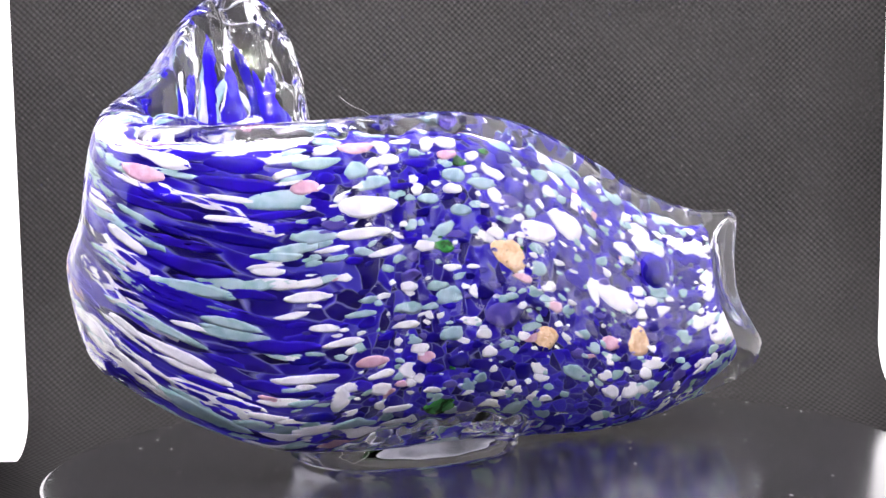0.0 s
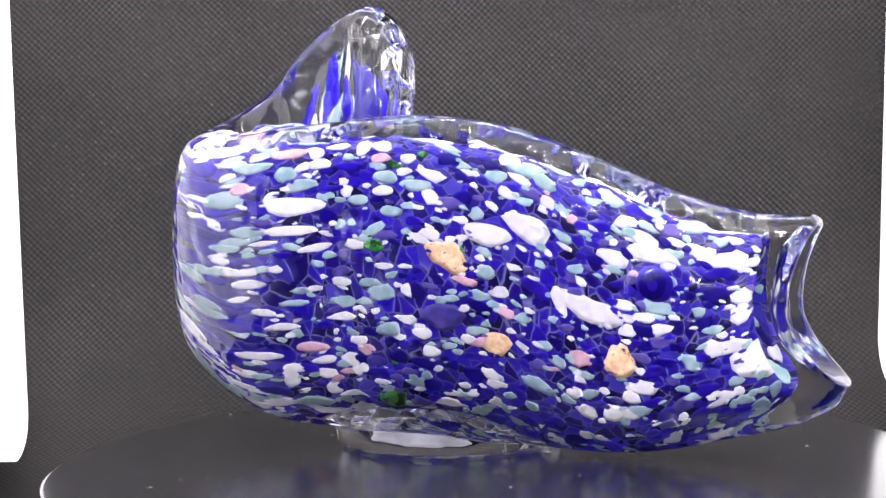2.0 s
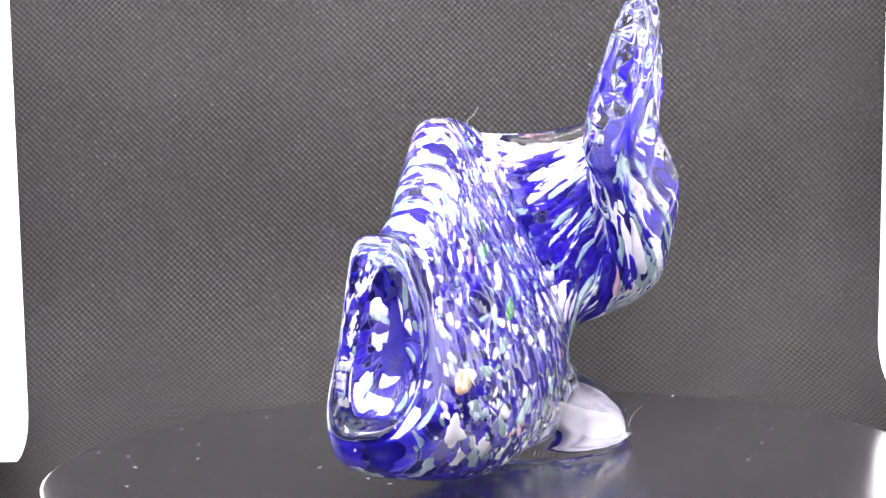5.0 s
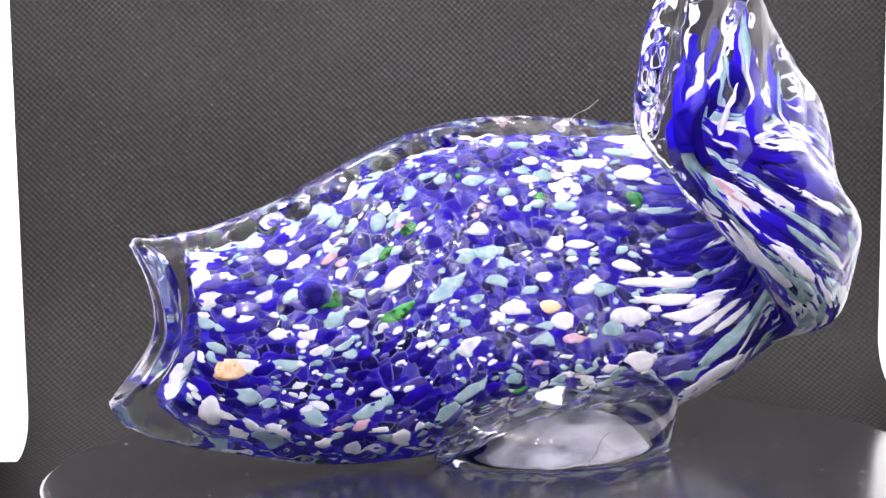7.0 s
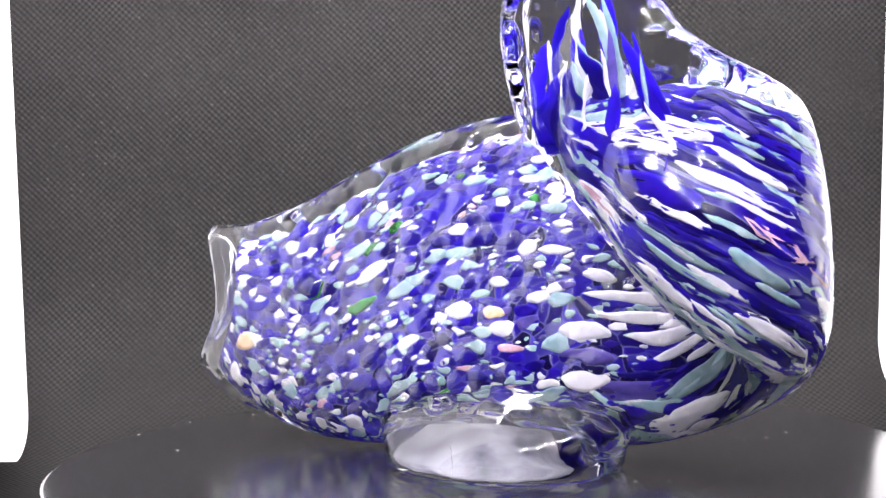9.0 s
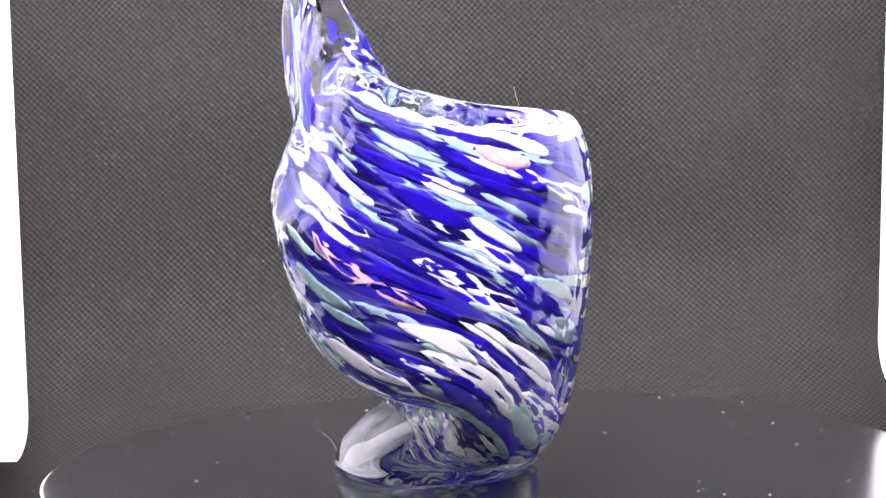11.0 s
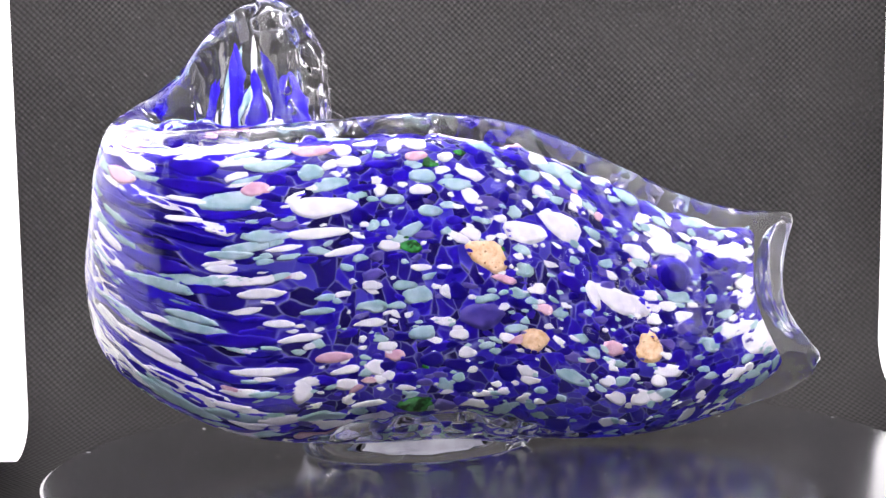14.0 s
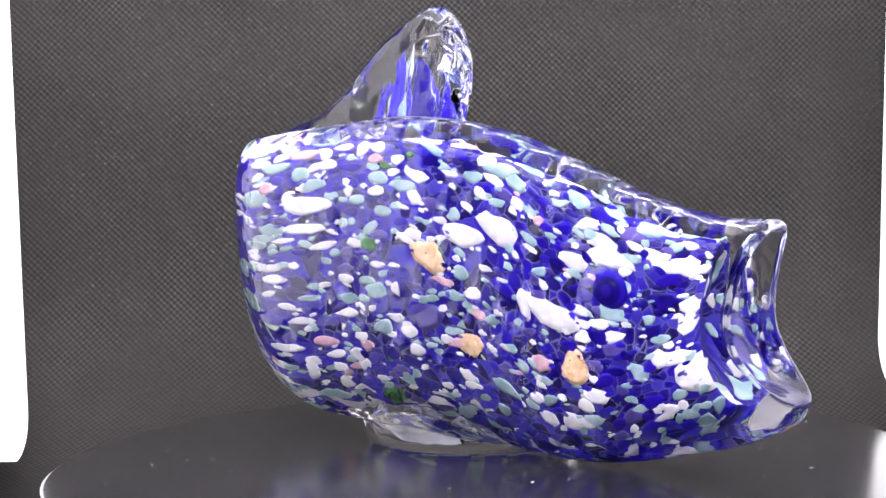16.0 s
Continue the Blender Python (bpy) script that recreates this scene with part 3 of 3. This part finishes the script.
        jf += [tuple(i + n for i in g) for g in f]
    for colour, (jv, jf, js) in joined.items():
        if jv:
            ob = raw_part("frit_layer", jv, jf, CHIP[colour], FISH, colour + " flakes of melted glass frit", js)
            tagged(ob, kind="stuff")


def fin_strands():
    """Drawn strands of colour that rise from the tail bend and gather at the fin's top."""
    rng = random.Random(11)
    colours = ["blue", "white", "navy", "aqua", "blue", "white", "blue", "violet", "white", "navy", "blue", "aqua", "blue", "white"] * 2 + ["blue", "white", "aqua", "navy"]
    for j, colour in enumerate(colours):
        f = rng.random()
        along = -0.106 + 0.047 * f
        base = Vector((along, 0.0415 + rng.uniform(-0.005, 0.005), 0.094 + 0.7 * (along + 0.078)))
        tall = 0.110 + 0.046 * math.exp(-((along + 0.078) / 0.032) ** 2) * rng.uniform(0.3, 1.0)
        top = Vector((0.7 * along - 0.021 + rng.uniform(-0.002, 0.002), 0.0485 + rng.uniform(-0.003, 0.003), tall))
        wide, thick = rng.uniform(0.0022, 0.0052), rng.uniform(0.0008, 0.0016)
        if colour in ("white", "aqua"):
            wide *= 0.6
        twist, sway = rng.uniform(0, 3.14), rng.uniform(-0.006, 0.006)
        rings = []
        for i in range(17):
            h = i / 16
            bulge = (0.1 + 0.9 * min(1, (1 - h) / 0.12) ** 0.5) * (1.1 - 0.62 * h)
            mid = base.lerp(top, h) + Vector((sway * math.sin(math.pi * h), 0.0, 0.0))
            turn = 0.35 * math.sin(twist + 2.5 * h)
            row = []
            for k in range(12):
                a = 2 * math.pi * k / 12
                x, y = wide * bulge * math.cos(a), thick * bulge * math.sin(a)
                row.append(mid + Vector((x * math.cos(turn) - y * math.sin(turn), x * math.sin(turn) + y * math.cos(turn), 0)))
            rings.append(row)
        bm = bmesh.new()
        skin(bm, rings)
        part("fin_strand", bm, CHIP[colour], FISH)


def fin_tip_glint():
    """Painted highlight: pale ring round the shallow dimple where the fin was cut off."""
    bm = bmesh.new()
    rings = []
    for i in range(48):
        a = 2 * math.pi * i / 48
        mid = Vector((-0.0665 + 0.0075 * math.cos(a), 0.0525 + 0.0035 * math.sin(a), 0.1585 + 0.0038 * math.sin(a) + 0.0006 * math.sin(3 * a)))
        out = Vector((math.cos(a), 0.6 * math.sin(a), 0)).normalized()
        size = 0.00034 + 0.00016 * math.sin(5 * a + 1)
        rings.append([mid + size * (out * math.cos(b) + Vector((0, 0, math.sin(b)))) for b in (k * math.pi / 3 for k in range(6))])
    skin(bm, rings + rings[:1], False, False)
    bmesh.ops.remove_doubles(bm, verts=bm.verts, dist=1e-6)
    part("fin_glint", bm, GROUND_AND_GLINT, FISH, "pale ring painting the highlight round the dimple on the fin tip")


fin_strands()
fin_tip_glint()
frit()


# ---- foot and eyes ----
def foot():
    bm = bmesh.new()
    n = 64
    # half length, half breadth, middle across, height: flared lengthwise, drawn in across towards the belly
    prof = [(0.030, 0.026, 0.0165, 0.0004), (0.0400, 0.0340, 0.0160, 0.0006), (0.0420, 0.0358, 0.0160, 0.0022), (0.0425, 0.0358, 0.0155, 0.006), (0.0450, 0.0345, 0.0145, 0.011),
            (0.0490, 0.0290, 0.013, 0.017), (0.0470, 0.0240, 0.011, 0.022), (0.0380, 0.0190, 0.010, 0.027), (0.028, 0.014, 0.009, 0.031)]
    rings = []
    for rx, ry, y, z in prof:
        rings.append([(-0.0205 + rx * (1 + 0.03 * math.sin(3 * a) + 0.02 * math.sin(5 * a + 2)) * math.cos(a), y + ry * math.sin(a) * (1 + 0.05 * math.cos(2 * a) + 0.02 * math.sin(4 * a + 1)), z) for a in (2 * math.pi * i / n for i in range(n))])
    skin(bm, rings)
    ob = part("foot", bm, FOOT_GLASS, FISH, "thick clear glass oval foot")
    ob.visible_shadow = False
    bm = bmesh.new()
    oval = [[(-0.0185 + k * 0.027 * (1 + 0.06 * math.sin(2 * a + 1) + 0.05 * math.sin(5 * a)) * math.cos(a), 0.0190 + k * 0.021 * math.sin(a) * (1 + 0.08 * math.sin(3 * a)), z) for a in (2 * math.pi * i / 48 for i in range(48))]
            for k, z in ((0.97, 0.0010), (1.0, 0.0013), (0.97, 0.0016))]
    skin(bm, oval)
    part("ground_base", bm, GROUND_AND_GLINT, ob, "frosted ground patch under the foot")


def eye(along, z, side):
    """Rings of blue glass in the core under a raised dome of the casing."""
    s, phi = find(along, z, side)
    p = core_point(s, phi) + Vector((0, side * 0.0012, 0))

    def dome(r, proud):
        bm = bmesh.new()
        bmesh.ops.create_uvsphere(bm, u_segments=32, v_segments=16, radius=r)
        for v in bm.verts:
            v.co.y *= 0.3
            v.co += p + Vector((0, side * proud, 0))
        return bm
    ob = part("eye", dome(0.0058, -0.0009), CHIP["blue"], FISH, "blue glass eye under a raised clear dome")
    part("iris", dome(0.0044, 0.0), CHIP["navy"], ob)
    part("pupil", dome(0.0022, 0.0008), CHIP["blue"], ob)


foot()
for spot in EYES:
    eye(*spot)


# ---- LED strip above the front edge of the tent ----
def led_strip():
    m, nodes, links, bsdf = material("led_glow")
    bsdf.inputs["Base Color"].default_value = (0.9, 0.9, 0.9, 1)
    bsdf.inputs["Emission Color"].default_value = (1.0, 0.955, 0.985, 1)
    bsdf.inputs["Emission Strength"].default_value = 250.0
    strip = new("led_strip")
    strip.matrix_world = look((0.0, -0.335, 0.40), (0, 0.02, 0.05))
    tagged(strip, "slim white strip with four rows of LEDs", "led light")
    bm = bmesh.new()
    bmesh.ops.create_cube(bm, size=1)
    bmesh.ops.scale(bm, vec=(0.36, 0.085, 0.008), verts=bm.verts)
    bmesh.ops.translate(bm, vec=(0, 0, 0.006), verts=bm.verts)
    bmesh.ops.bevel(bm, geom=list(bm.edges), offset=0.001, segments=2, affect="EDGES")
    part("housing", bm, TENT_WHITE, strip, smooth=False)
    first = None
    for j in (-3, -1, 1, 3):
        for i in range(11):
            if first is None:
                bm = bmesh.new()
                bmesh.ops.create_cube(bm, size=1)
                bmesh.ops.scale(bm, vec=(0.010, 0.010, 0.002), verts=bm.verts)
                led = first = part("led", bm, m, strip, smooth=False)
            else:
                led = new("led", first.data)
                led.parent = strip
            led.location = (-0.16 + 0.032 * i, 0.010 * j, 0.0008)


led_strip()


# ---- dust and lint ----
def dust():
    rng = random.Random(3)
    verts, faces = [], []
    for _ in range(70):
        r, a = 0.15 * math.sqrt(rng.random()), rng.uniform(0, 2 * math.pi)
        if math.hypot(r * math.cos(a) + 0.02, r * math.sin(a)) < 0.045:
            continue
        size = rng.choice((0.0002, 0.00025, 0.0003, 0.0004))
        length, turn = size * rng.uniform(1, 2.6), rng.uniform(0, 3.14)
        n = len(verts)
        for z, k in ((0.00002, 1.0), (0.0002, 0.6)):
            for i in range(6):
                x, y = k * length * math.cos(i * 1.047), k * size * math.sin(i * 1.047) * rng.uniform(0.6, 1.2)
                verts.append((r * math.cos(a) + x * math.cos(turn) - y * math.sin(turn), r * math.sin(a) + x * math.sin(turn) + y * math.cos(turn), z))
        faces += [(n + i, n + (i + 1) % 6, n + 6 + (i + 1) % 6, n + 6 + i) for i in range(6)] + [tuple(range(n + 6, n + 12))]
    me = bpy.data.meshes.new("dust")
    me.from_pydata(verts, [], faces)
    me.materials.append(DUST)
    return tagged(new("dust", me), "pale dust specks scattered on the black turntable", "dust", kind="stuff")


def lint(points, radius, label):
    curve = bpy.data.curves.new("lint", "CURVE")
    curve.dimensions, curve.bevel_depth, curve.bevel_resolution = "3D", radius, 1
    line = curve.splines.new("NURBS")
    line.points.add(len(points) - 1)
    for p, co in zip(line.points, points):
        p.co = (*co, 1)
    line.use_endpoint_u, line.order_u = True, 3
    curve.materials.append(DUST)
    return tagged(new("lint_fibre", curve), label, "lint")


DUST_SPECKS = dust()
LINT = [
    lint([(-0.045, -0.014, 0.1190), (-0.048, -0.014, 0.1215), (-0.052, -0.013, 0.1225), (-0.056, -0.012, 0.1262)], 0.00008, "thin pale lint fibre on the glass back"),
    lint([(-0.02 - 0.001 * i, 0.0455 + 0.0018 * i, 0.001 + 0.0028 * i + 0.0014 * math.sin(2.3 * i)) for i in range(6)], 0.00007, "curled pale lint fibre caught beside the glass foot"),
]

# ---- what moves ----
def motions():
    turns = [0.1 * i for i in range(161)]
    walk(FISH, [(t, pose(0, 0, 0, 0, 0, START - 360.0 * t / PERIOD)) for t in turns])
    for thing in LINT:
        walk(thing, [(t, pose(0, 0, 0, 0, 0, START - 360.0 * t / PERIOD)) for t in turns])
    walk(DUST_SPECKS, [(t, pose(0, 0, 0, 0, 0, -360.0 * t / PERIOD)) for t in turns])
    walk(TURNTABLE, [(t, pose(0, 0, 0, 0, 0, -360.0 * t / PERIOD)) for t in turns])


motions()
